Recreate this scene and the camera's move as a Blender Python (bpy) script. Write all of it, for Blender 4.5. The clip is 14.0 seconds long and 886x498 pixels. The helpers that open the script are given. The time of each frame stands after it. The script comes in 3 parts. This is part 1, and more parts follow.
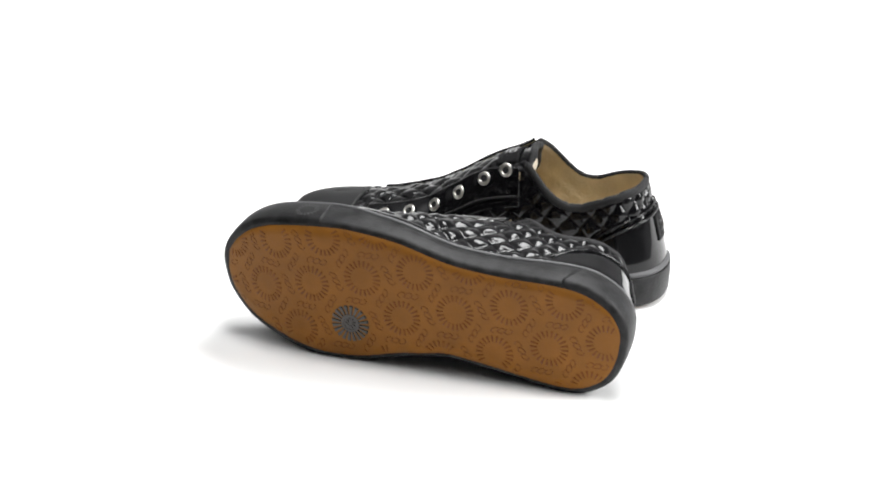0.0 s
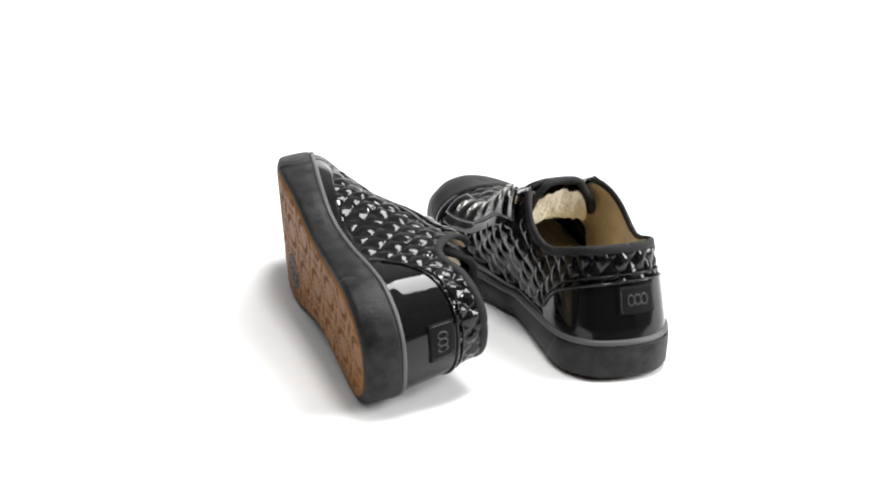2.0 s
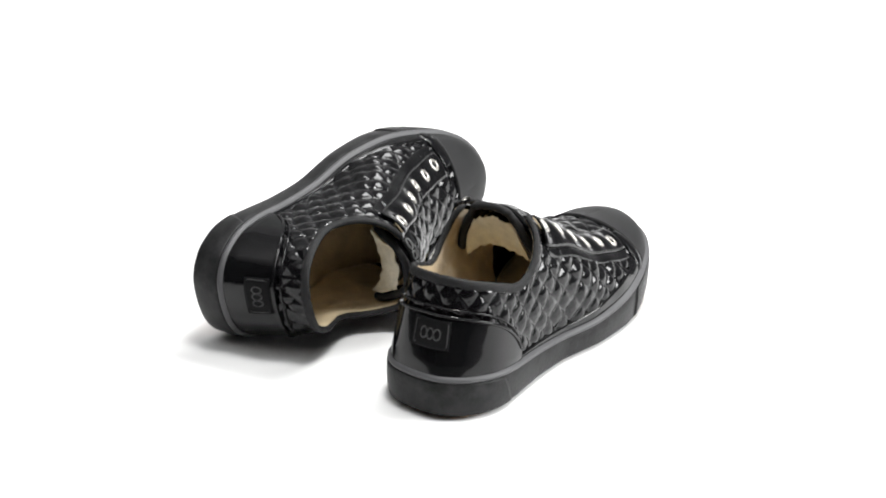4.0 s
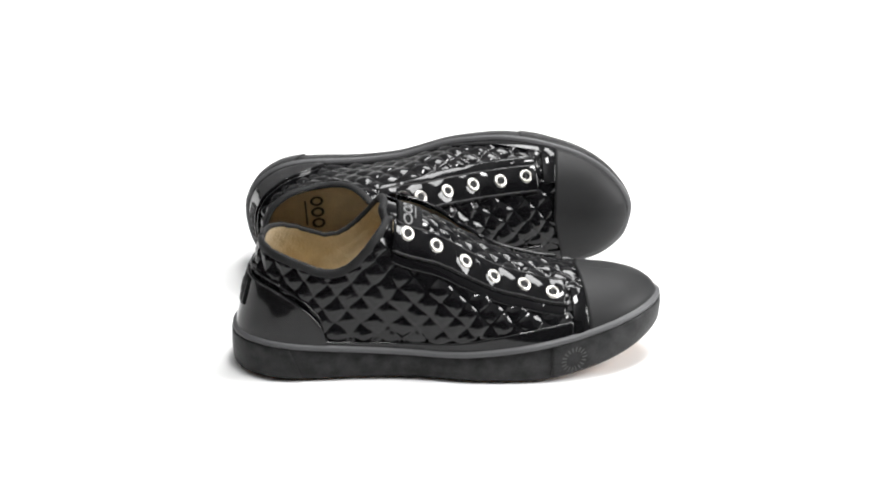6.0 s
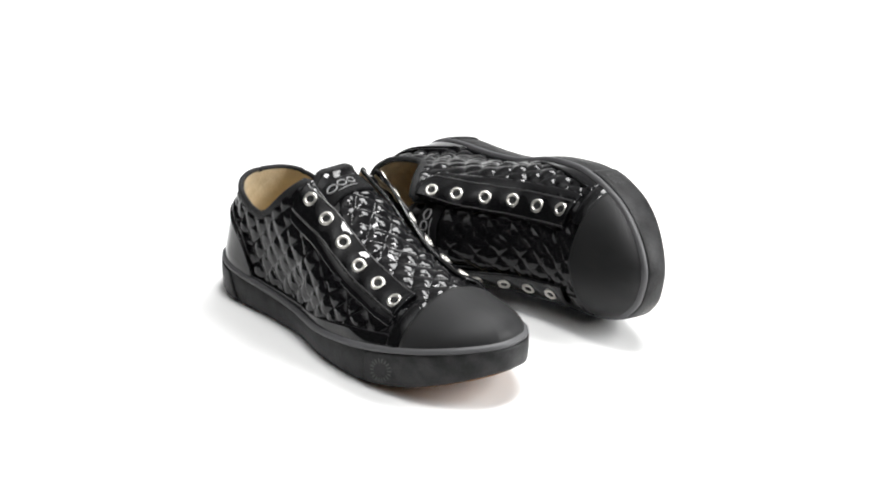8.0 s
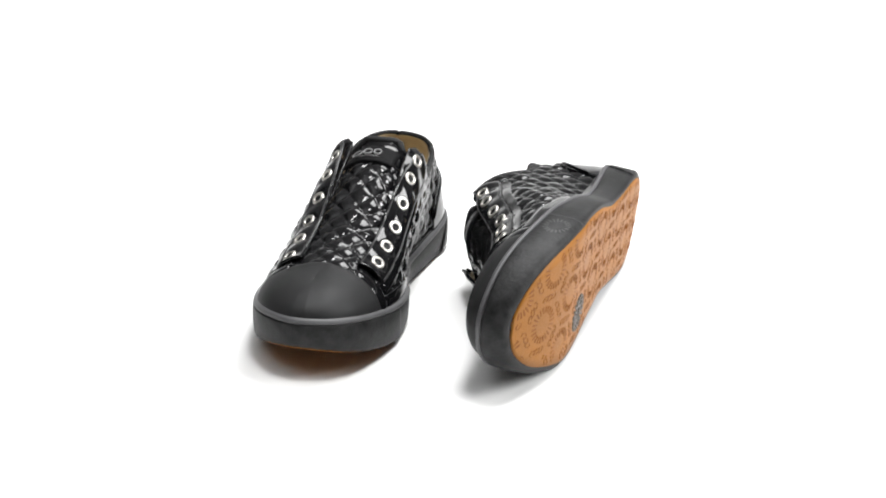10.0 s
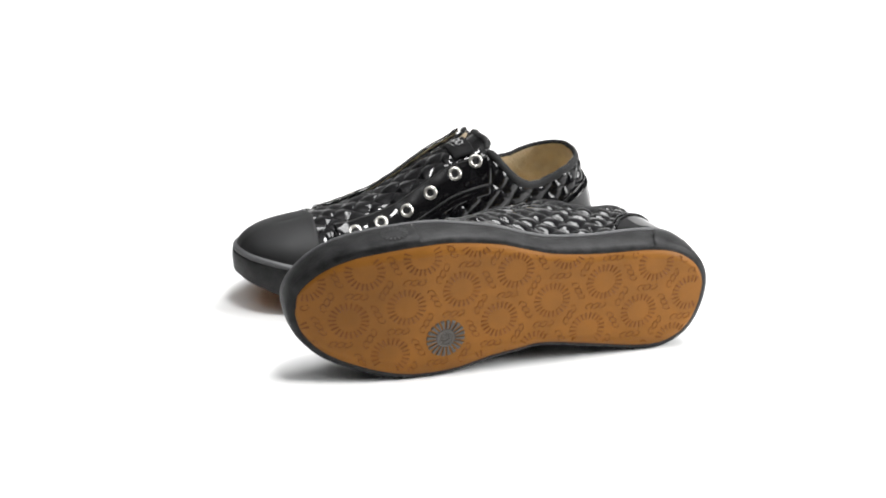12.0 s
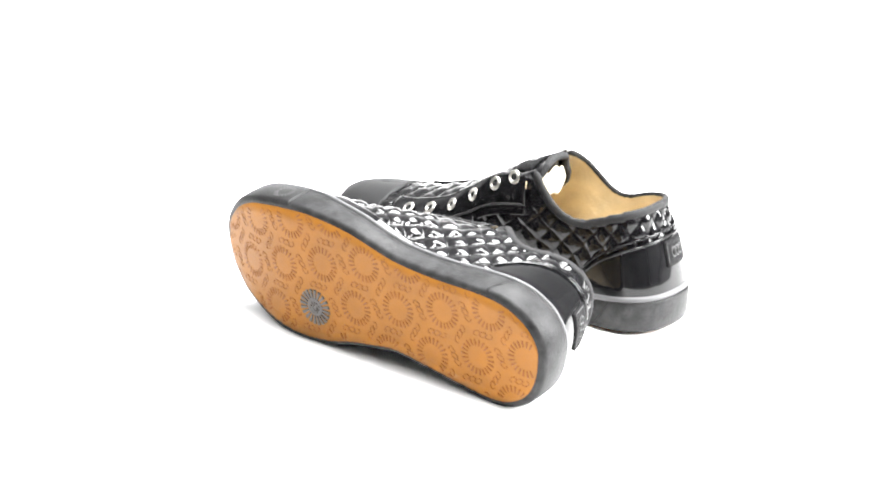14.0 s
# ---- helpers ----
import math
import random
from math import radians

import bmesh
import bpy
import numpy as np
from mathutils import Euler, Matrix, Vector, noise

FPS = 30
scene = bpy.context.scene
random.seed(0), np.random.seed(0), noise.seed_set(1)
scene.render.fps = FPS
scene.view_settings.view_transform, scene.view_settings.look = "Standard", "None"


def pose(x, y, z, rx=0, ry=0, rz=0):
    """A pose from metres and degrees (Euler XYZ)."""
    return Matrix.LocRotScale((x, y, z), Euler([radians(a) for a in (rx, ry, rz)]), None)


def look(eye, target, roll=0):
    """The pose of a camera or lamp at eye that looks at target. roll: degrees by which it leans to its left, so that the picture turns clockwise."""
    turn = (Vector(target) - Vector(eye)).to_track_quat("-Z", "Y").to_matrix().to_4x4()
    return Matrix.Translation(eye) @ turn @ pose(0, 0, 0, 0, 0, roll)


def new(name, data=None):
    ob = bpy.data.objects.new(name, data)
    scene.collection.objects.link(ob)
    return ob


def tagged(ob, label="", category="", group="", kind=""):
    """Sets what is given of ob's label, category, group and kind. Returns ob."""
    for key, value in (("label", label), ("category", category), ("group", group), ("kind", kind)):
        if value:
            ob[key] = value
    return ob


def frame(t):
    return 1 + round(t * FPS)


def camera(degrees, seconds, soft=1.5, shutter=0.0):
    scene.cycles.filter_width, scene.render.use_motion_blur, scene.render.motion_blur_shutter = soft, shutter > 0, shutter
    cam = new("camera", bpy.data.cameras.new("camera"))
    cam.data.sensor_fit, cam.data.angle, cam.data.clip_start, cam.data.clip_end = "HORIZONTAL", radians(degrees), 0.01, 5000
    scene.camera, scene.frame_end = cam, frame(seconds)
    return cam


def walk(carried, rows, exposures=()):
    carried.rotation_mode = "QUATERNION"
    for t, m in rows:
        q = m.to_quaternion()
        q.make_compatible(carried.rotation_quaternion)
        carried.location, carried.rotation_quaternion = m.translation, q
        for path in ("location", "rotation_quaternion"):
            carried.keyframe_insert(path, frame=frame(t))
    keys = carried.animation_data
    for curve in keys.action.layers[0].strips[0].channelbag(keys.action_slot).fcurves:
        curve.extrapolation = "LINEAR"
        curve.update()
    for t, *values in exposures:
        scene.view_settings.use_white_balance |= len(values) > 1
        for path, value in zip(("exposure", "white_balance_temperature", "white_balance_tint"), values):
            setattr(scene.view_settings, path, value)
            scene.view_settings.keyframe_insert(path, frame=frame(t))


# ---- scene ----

# ------------------------------------------------------------ camera
# The camera stands still before a turntable; the pair of shoes turns once in 13.29 s.
cam = camera(29.543, 14.0, soft=2.0)
ELEV, DIST, AIM = radians(21.783), 1.140, 0.0454
EYE = (-0.00367, -DIST * math.cos(ELEV), DIST * math.sin(ELEV) + AIM)
VIEW = look(EYE, (-0.00367, 0, AIM), 0.771)
walk(cam, [(0.0, VIEW), (14.0, VIEW)],
     exposures=[(0.0, 0.0), (13.4, 0.0), (13.7, 0.45), (14.0, 1.9)])

# ------------------------------------------------------------ world and studio lights
world = bpy.data.worlds.new("studio_world")
scene.world = world
world.use_nodes = True
world.node_tree.nodes["Background"].inputs[0].default_value = (1, 1, 1, 1)
world.node_tree.nodes["Background"].inputs[1].default_value = 0.03


def softbox(name, eye, target, sx, sy, watts, color=(1, 1, 1)):
    lamp = bpy.data.lights.new(name, "AREA")
    lamp.shape, lamp.size, lamp.size_y, lamp.energy, lamp.color = "RECTANGLE", sx, sy, watts, color
    ob = new(name, lamp)
    ob.matrix_world = look(eye, target)
    return ob


softbox("softbox_overhead", (0.42, 0.60, 1.50), (0, 0, 0), 0.85, 0.55, 24)
softbox("softbox_key", (0.10, -0.20, 1.65), (0, 0, 0), 0.34, 0.28, 17)
softbox("softbox_side", (1.5, -0.20, 0.85), (0, 0, 0.05), 0.55, 0.95, 37)
# added fill, unseen: a lamp turned to the ceiling, whose bounce lightens the room
softbox("added_bounce_fill", (-1.3, -1.2, 1.7), (-0.9, -0.8, 3.0), 0.6, 0.6, 66)


# ------------------------------------------------------------ materials
def material(name, color, rough, metal=0.0, spec=0.5, coat=0.0, vary=0.15, scale=60.0, bump=0.0, bump_scale=400.0,
             fine=1500.0, sheen=0.0, rough_vary=0.08):
    m = bpy.data.materials.new(name)
    m.use_nodes = True
    nt = m.node_tree
    b = nt.nodes["Principled BSDF"]
    tc = nt.nodes.new("ShaderNodeTexCoord")
    big = nt.nodes.new("ShaderNodeTexNoise")
    big.inputs["Scale"].default_value, big.inputs["Detail"].default_value = scale, 4
    small = nt.nodes.new("ShaderNodeTexNoise")
    small.inputs["Scale"].default_value, small.inputs["Detail"].default_value = fine, 2
    mixn = nt.nodes.new("ShaderNodeMath")
    mixn.operation = "MULTIPLY_ADD"
    mixn.inputs[1].default_value = 0.4
    nt.links.new(tc.outputs["Object"], big.inputs["Vector"])
    nt.links.new(tc.outputs["Object"], small.inputs["Vector"])
    nt.links.new(small.outputs["Fac"], mixn.inputs[0])
    nt.links.new(big.outputs["Fac"], mixn.inputs[2])
    ramp = nt.nodes.new("ShaderNodeValToRGB")
    ramp.color_ramp.elements[0].position, ramp.color_ramp.elements[1].position = 0.45, 0.95
    ramp.color_ramp.elements[0].color = (*[c * (1 - vary) for c in color], 1)
    ramp.color_ramp.elements[1].color = (*[min(1, c * (1 + vary)) for c in color], 1)
    nt.links.new(mixn.outputs[0], ramp.inputs[0])
    nt.links.new(ramp.outputs[0], b.inputs["Base Color"])
    rr = nt.nodes.new("ShaderNodeMapRange")
    rr.inputs["To Min"].default_value, rr.inputs["To Max"].default_value = max(0.02, rough - rough_vary), rough + rough_vary
    nt.links.new(big.outputs["Fac"], rr.inputs["Value"])
    nt.links.new(rr.outputs[0], b.inputs["Roughness"])
    b.inputs["Metallic"].default_value = metal
    b.inputs["Specular IOR Level"].default_value = spec
    b.inputs["Coat Weight"].default_value = coat
    b.inputs["Coat Roughness"].default_value = 0.03
    b.inputs["Sheen Weight"].default_value = sheen
    if bump:
        bn = nt.nodes.new("ShaderNodeTexNoise")
        bn.inputs["Scale"].default_value, bn.inputs["Detail"].default_value = bump_scale, 3 if bump_scale > 200 else 0.5
        bm_ = nt.nodes.new("ShaderNodeBump")
        bm_.inputs["Strength"].default_value, bm_.inputs["Distance"].default_value = bump, 0.001
        nt.links.new(tc.outputs["Object"], bn.inputs["Vector"])
        nt.links.new(bn.outputs["Fac"], bm_.inputs["Height"])
        nt.links.new(bm_.outputs[0], b.inputs["Normal"])
    return m


PATENT = material("black_patent_leather", (0.005, 0.005, 0.0055), 0.06, spec=0.32, bump=0.06, bump_scale=150, rough_vary=0.02)
PATENT_SMOOTH = material("smooth_patent_leather", (0.005, 0.005, 0.0055), 0.06, spec=0.32, bump=0.36, bump_scale=55, rough_vary=0.02)
RUBBER = material("black_rubber", (0.016, 0.016, 0.0165), 0.5, spec=0.2, vary=0.85, scale=110, bump=0.25, bump_scale=500, rough_vary=0.14)
RUBBER_CAP = material("matte_toe_rubber", (0.016, 0.016, 0.0165), 0.55, spec=0.22, vary=0.12, bump=0.08, bump_scale=1200)
STRIPE = material("grey_rubber_stripe", (0.08, 0.08, 0.083), 0.5, spec=0.4, vary=0.1)
GUM = material("gum_rubber", (0.235, 0.092, 0.012), 0.5, spec=0.2, vary=0.12, scale=45, bump=0.2, bump_scale=700)
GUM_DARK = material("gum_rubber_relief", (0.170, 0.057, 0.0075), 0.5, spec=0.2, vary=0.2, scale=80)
GREY_RUBBER = material("grey_rubber_inlay", (0.072, 0.064, 0.055), 0.5, vary=0.2)
BINDING = material("woven_black_binding", (0.014, 0.014, 0.0145), 0.65, spec=0.25, vary=0.3, bump=0.4, bump_scale=1500)
LINING = material("beige_cloth_lining", (0.56, 0.455, 0.29), 0.9, spec=0.1, vary=0.18, bump=0.6, bump_scale=500, sheen=0.3)
FLEECE = material("cream_sheep_fleece", (0.82, 0.76, 0.61), 0.95, spec=0.05, vary=0.15, scale=150, bump=1.0, bump_scale=350, sheen=0.5)
METAL = material("brushed_nickel", (0.60, 0.58, 0.54), 0.38, metal=1.0, vary=0.08)
HOLE_SHADE = material("painted_hole_shade", (0.004, 0.004, 0.004), 0.8)
TAG = material("black_woven_tag", (0.006, 0.006, 0.0065), 0.6, spec=0.1, vary=0.2, bump=0.4, bump_scale=1800)
TAG_MARK = material("silver_grey_thread", (0.28, 0.28, 0.28), 0.6, vary=0.2)
TAG_DULL = material("moulded_grey_mark", (0.036, 0.036, 0.036), 0.45, vary=0.2)
PRINT = material("faded_brown_print", (0.09, 0.075, 0.05), 0.9, spec=0.1, vary=0.3)
THREAD = material("black_thread", (0.03, 0.03, 0.03), 0.5)
PAPER = material("white_studio_paper", (0.86, 0.86, 0.855), 0.75, spec=0.15, vary=0.01, scale=3)
# tones of the unseen room, chosen for bounce and for dark reflections
STUDIO = material("pale_bounce_paint", (0.70, 0.70, 0.70), 0.9, vary=0.1, scale=2)
DARK = material("charcoal_flag_paint", (0.05, 0.05, 0.05), 0.9, vary=0.2, scale=2)


# ------------------------------------------------------------ mesh helpers
def mesh_from(name, verts, faces, mat, smooth=True, weld=0.0):
    me = bpy.data.meshes.new(name)
    me.from_pydata([tuple(v) for v in verts], [], [tuple(f) for f in faces])
    me.validate()
    if weld:
        bm = bmesh.new()
        bm.from_mesh(me)
        bmesh.ops.remove_doubles(bm, verts=bm.verts, dist=weld)
        bm.to_mesh(me)
        bm.free()
    me.materials.append(mat)
    if smooth:
        me.polygons.foreach_set("use_smooth", [True] * len(me.polygons))
    me.update()
    return me


def part(name, me, parent, label=""):
    ob = new(name, me)
    ob.parent = parent
    return tagged(ob, label)


def hermite(x, xs, ys):
    """A smooth curve through the knots (xs, ys)."""
    x, xs, ys = np.asarray(x, float), np.asarray(xs, float), np.asarray(ys, float)
    d = np.diff(ys) / np.diff(xs)
    m = np.concatenate([[d[0]], np.where(d[1:] * d[:-1] > 0, (d[1:] + d[:-1]) / 2, 0), [d[-1]]])
    x = np.clip(x, xs[0], xs[-1])
    i = np.clip(np.searchsorted(xs, x) - 1, 0, len(xs) - 2)
    h = xs[i + 1] - xs[i]
    t = (x - xs[i]) / h
    return ((2 * t**3 - 3 * t**2 + 1) * ys[i] + (t**3 - 2 * t**2 + t) * h * m[i]
            + (-2 * t**3 + 3 * t**2) * ys[i + 1] + (t**3 - t**2) * h * m[i + 1])


# ------------------------------------------------------------ the setting
def build_studio():
    # a white sweep: flat floor that curves up into the backdrop
    prof = [(-0.34, 0.0), (-0.2, 0.0), (0.2, 0.0), (1.1, 0.0)]
    prof += [(1.15 + 0.3 * math.sin(a), 0.3 - 0.3 * math.cos(a)) for a in np.linspace(0, math.pi / 2, 16)] + [(1.45, 0.45)]
    v, f = [], []
    for i, (y, z) in enumerate(prof):
        v += [(-0.64, y, z), (0.64, y, z)]
        if i:
            f.append((2 * i - 2, 2 * i - 1, 2 * i + 1, 2 * i))
    sweep = new("paper_sweep", mesh_from("paper_sweep", v, f, PAPER))
    tagged(sweep, "white seamless paper sweep lit to pure white", "backdrop", kind="structure")

    def slab(name, lo, hi, label, cat, mat=STUDIO):
        vs = [(x, y, z) for x in (lo[0], hi[0]) for y in (lo[1], hi[1]) for z in (lo[2], hi[2])]
        fs = [(0, 1, 3, 2), (4, 6, 7, 5), (0, 4, 5, 1), (2, 3, 7, 6), (0, 2, 6, 4), (1, 5, 7, 3)]
        tagged(new(name, mesh_from(name, vs, fs, mat, False)), label, cat, kind="structure")

    # unseen room, added: dark sides keep reflections black, pale ones bounce fill
    slab("floor", (-3.3, -3.2, -0.12), (3.3, 2.6, -0.005), "unseen charcoal floor under the paper, keeps reflections dark", "floor", DARK)
    slab("wall_south", (-3.3, -3.2, -0.1), (3.3, -3.05, 3.1), "unseen charcoal wall behind the camera, keeps reflections dark", "wall", DARK)
    slab("wall_west", (-3.4, -3.2, -0.1), (-3.22, 2.6, 3.1), "unseen charcoal side wall, keeps reflections dark", "wall", DARK)
    slab("wall_east", (3.22, -3.2, -0.1), (3.4, 2.6, 3.1), "unseen pale grey side wall that bounces fill", "wall")
    slab("wall_north", (-3.3, 2.45, -0.1), (3.3, 2.6, 3.1), "unseen pale grey wall behind the paper that bounces fill", "wall")
    slab("ceiling", (-3.3, -3.2, 3.02), (3.3, 2.6, 3.2), "unseen pale grey ceiling that bounces fill", "ceiling")


build_studio()

# ------------------------------------------------------------ the form of the shoe (right shoe, millimetres)
# x runs from heel to toe, y to the inner side, z up.
LAT = [(-2.5, -13), (-0.8, -23), (5, -32.5), (13, -39), (26, -44.5), (45, -46), (80, -44), (108, -44.5), (124, -47),
       (146, -51.5), (166, -53), (186, -53), (205, -50), (222, -45.5), (240, -39), (256, -29), (268, -15.5), (273.5, -2)]
MED = [(-1.5, -1), (1.8, 10), (8, 18.5), (19, 25.5), (32, 28), (50, 27.5), (80, 25), (108, 23.5), (124, 27), (142, 31.5), (164, 39),
       (185, 42.5), (206, 42.5), (228, 39), (250, 32.5), (265.5, 21), (271.5, 9.5)]


def closed_curve(pts, per=30):
    out, n = [], len(pts)
    p = np.array(pts, float)
    for i in range(n):
        a, b, c, d = p[i - 1], p[i], p[(i + 1) % n], p[(i + 2) % n]
        for k in range(per):
            t = k / per
            out.append(0.5 * (2 * b + (c - a) * t + (2 * a - 5 * b + 4 * c - d) * t * t + (3 * b - a - 3 * c + d) * t**3))
    return np.array(out)


RING = closed_curve(LAT + MED[::-1])
TAN = np.roll(RING, -1, 0) - np.roll(RING, 1, 0)
TAN /= np.linalg.norm(TAN, axis=1)[:, None]
NORM = np.stack([TAN[:, 1], -TAN[:, 0]], 1)
if (NORM[10] @ (RING[10] - RING.mean(0))) < 0:
    NORM = -NORM
CUT = (len(LAT) - 1) * 30
SIDES = {-1: (RING[:CUT + 1], NORM[:CUT + 1]),
         1: (np.concatenate([RING[CUT:], RING[:1]])[::-1], np.concatenate([NORM[CUT:], NORM[:1]])[::-1])}
ARC = {k: np.concatenate([[0], np.cumsum(np.linalg.norm(np.diff(v[0], axis=0), axis=1))]) for k, v in SIDES.items()}


def spring(x):
    """Height of the underside above the ground."""
    return 21.5 * np.clip((np.asarray(x, float) - 190) / 84, 0, 2) ** 1.7 + 1.0 * np.clip((30 - np.asarray(x, float)) / 34, 0, 2) ** 2


def band_top(x):
    return hermite(x, [-5, 20, 50, 90, 126, 160, 185, 211, 235, 258, 275], [28, 26.5, 24, 21, 19.5, 22, 25.5, 29.5, 34.5, 39.5, 42.5])


def rim(side, a, off=0.0):
    """The outline at arc length a on one side, moved out by off."""
    pts, nrm = SIDES[side]
    A = ARC[side]
    x = np.interp(a, A, pts[:, 0]) + off * np.interp(a, A, nrm[:, 0])
    y = np.interp(a, A, pts[:, 1]) + off * np.interp(a, A, nrm[:, 1])
    return x, y


def arc_at(side, x):
    """Arc length at which the outline of that side reaches x."""
    return np.interp(x, SIDES[side][0][:, 0], ARC[side])


PHI = np.linspace(0, math.pi / 2, 260)


def column(side, a):
    """One rib of the upper from the welt to the ridge: points and their lengths along it."""
    bx, by = rim(side, a, -2.0)
    sx, _ = rim(side, a, 0.0)
    bz = band_top(sx) - 2.5
    tx = hermite(sx, [-2.5, 40, 80, 215, 273], [42, 58, 84, 213, 239])
    ty = hermite(tx, [42, 100, 150, 215, 246], [-9, -1, 0, 0, 0])
    tz = hermite(tx, [42, 60, 80, 92, 102, 129, 145, 169, 193, 215, 223, 246], [165, 148, 125, 112, 104.5, 90, 80.5, 69, 62, 58, 56.3, 53])
    if side > 0:
        n = hermite(tx, [42, 100, 128, 145, 164, 182, 201, 220, 246], [3.6, 3.6, 3.4, 3.05, 2.3, 2.1, 1.95, 1.95, 2.1])
        flare = hermite(sx, [20, 50, 75, 106, 128, 145, 164, 190], [0, 3, 9, 13, 10, 6, 3, 0])
    else:
        n = hermite(tx, [42, 80, 100, 128, 145, 164, 182, 201, 220, 246], [3.6, 3.2, 2.5, 2.3, 2.05, 1.85, 1.8, 1.68, 1.75, 2.1])
        flare = -hermite(sx, [20, 60, 100, 140, 170, 200], [0, 2.5, 5.5, 5.5, 3, 0])
    c, s = np.cos(PHI) ** (2 / n), np.sin(PHI) ** (2 / n)
    c[-1] = 0
    k = np.clip(s * 1.7, 0, 1)
    by = by + flare * k * k * (3 - 2 * k)
    x = tx + (bx - tx) * c
    y = ty + (by - ty) * c
    z = bz + (tz - bz) * s
    y = -9 + (y + 9) * (1 - 0.16 * np.clip((z - 28) / 55, 0, 1.1) * np.clip((112 - x) / 60, 0, 1))
    x = x + 15 * np.clip((z - 27) / 57, 0, 1.3) * np.clip(1 - x / 80, 0, 1) ** 1.3
    p = np.stack([x, y, z], 1)
    L = np.concatenate([[0], np.cumsum(np.linalg.norm(np.diff(p, axis=0), axis=1))])
    return p, L


def topline(x):
    return hermite(x, [0, 16, 28, 41, 58, 70, 79.5, 89, 94, 101], [85, 84, 81, 76.5, 71.5, 75, 83, 94, 99.5, 107])


def top_length(p, L, edge):
    """Length along a rib up to the collar or, further forward, to the gap over the tongue."""
    over = (p[:, 2] >= topline(p[:, 0])) | ((np.abs(p[:, 1]) <= edge) & (p[:, 2] > 40) & (p[:, 0] > 87))
    return L[np.argmax(over)] if over.any() else L[-1]


def edge_length(p, L, y, low=40):
    """Length along a rib to where it comes, above the height low, within y of the middle line."""
    near = (np.abs(p[:, 1]) <= y) & (p[:, 2] > low) & (p[:, 0] > 90)
    return L[np.argmax(near)] if near.any() else L[-1]


def grid_normals(P):
    du, dv = np.gradient(P, axis=0), np.gradient(P, axis=1)
    n = np.cross(du, dv)
    n /= np.linalg.norm(n, axis=2)[:, :, None] + 1e-9
    c = P - np.array([0, -5, 40]) * np.array([0, 1, 1]) - P * np.array([1, 0, 0])
    if (n * c).sum() < 0:
        n = -n
    return n


def refine(G, k):
    """A grid with k times as many steps along its first axis."""
    i = np.linspace(0, len(G) - 1, (len(G) - 1) * k + 1)
    i0 = np.minimum(i.astype(int), len(G) - 2)
    f = (i - i0).reshape(-1, *[1] * (G.ndim - 1))
    return G[i0] * (1 - f) + G[i0 + 1] * f


def quilt(a, b, w=16.5, h=17.5):
    """Pillows between two crossing sets of seams, a little uneven."""
    u = a + 1.1 * np.sin(b * 0.11 + a * 0.05) + 0.6 * np.sin(a * 0.31 - b * 0.17)
    v = b + 0.9 * np.sin(a * 0.09 + 1.3) + 0.5 * np.sin(a * 0.27 + b * 0.21)
    p, q = u / w + v / h, u / w - v / h
    dome = np.abs(np.sin(math.pi * p)) * np.abs(np.sin(math.pi * q))
    pillow = 0.62 * dome ** 0.27 + 0.38 * dome
    lump = 0.05 * np.sin(a * 0.83 + b * 0.47) * np.sin(b * 0.91 - a * 0.35) + 0.02 * np.sin(a * 1.7 + b) * np.sin(1.9 * b)
    return pillow * (1 + 0.18 * np.sin(np.floor(p) * 2.7 + np.floor(q) * 1.9)) + lump * pillow


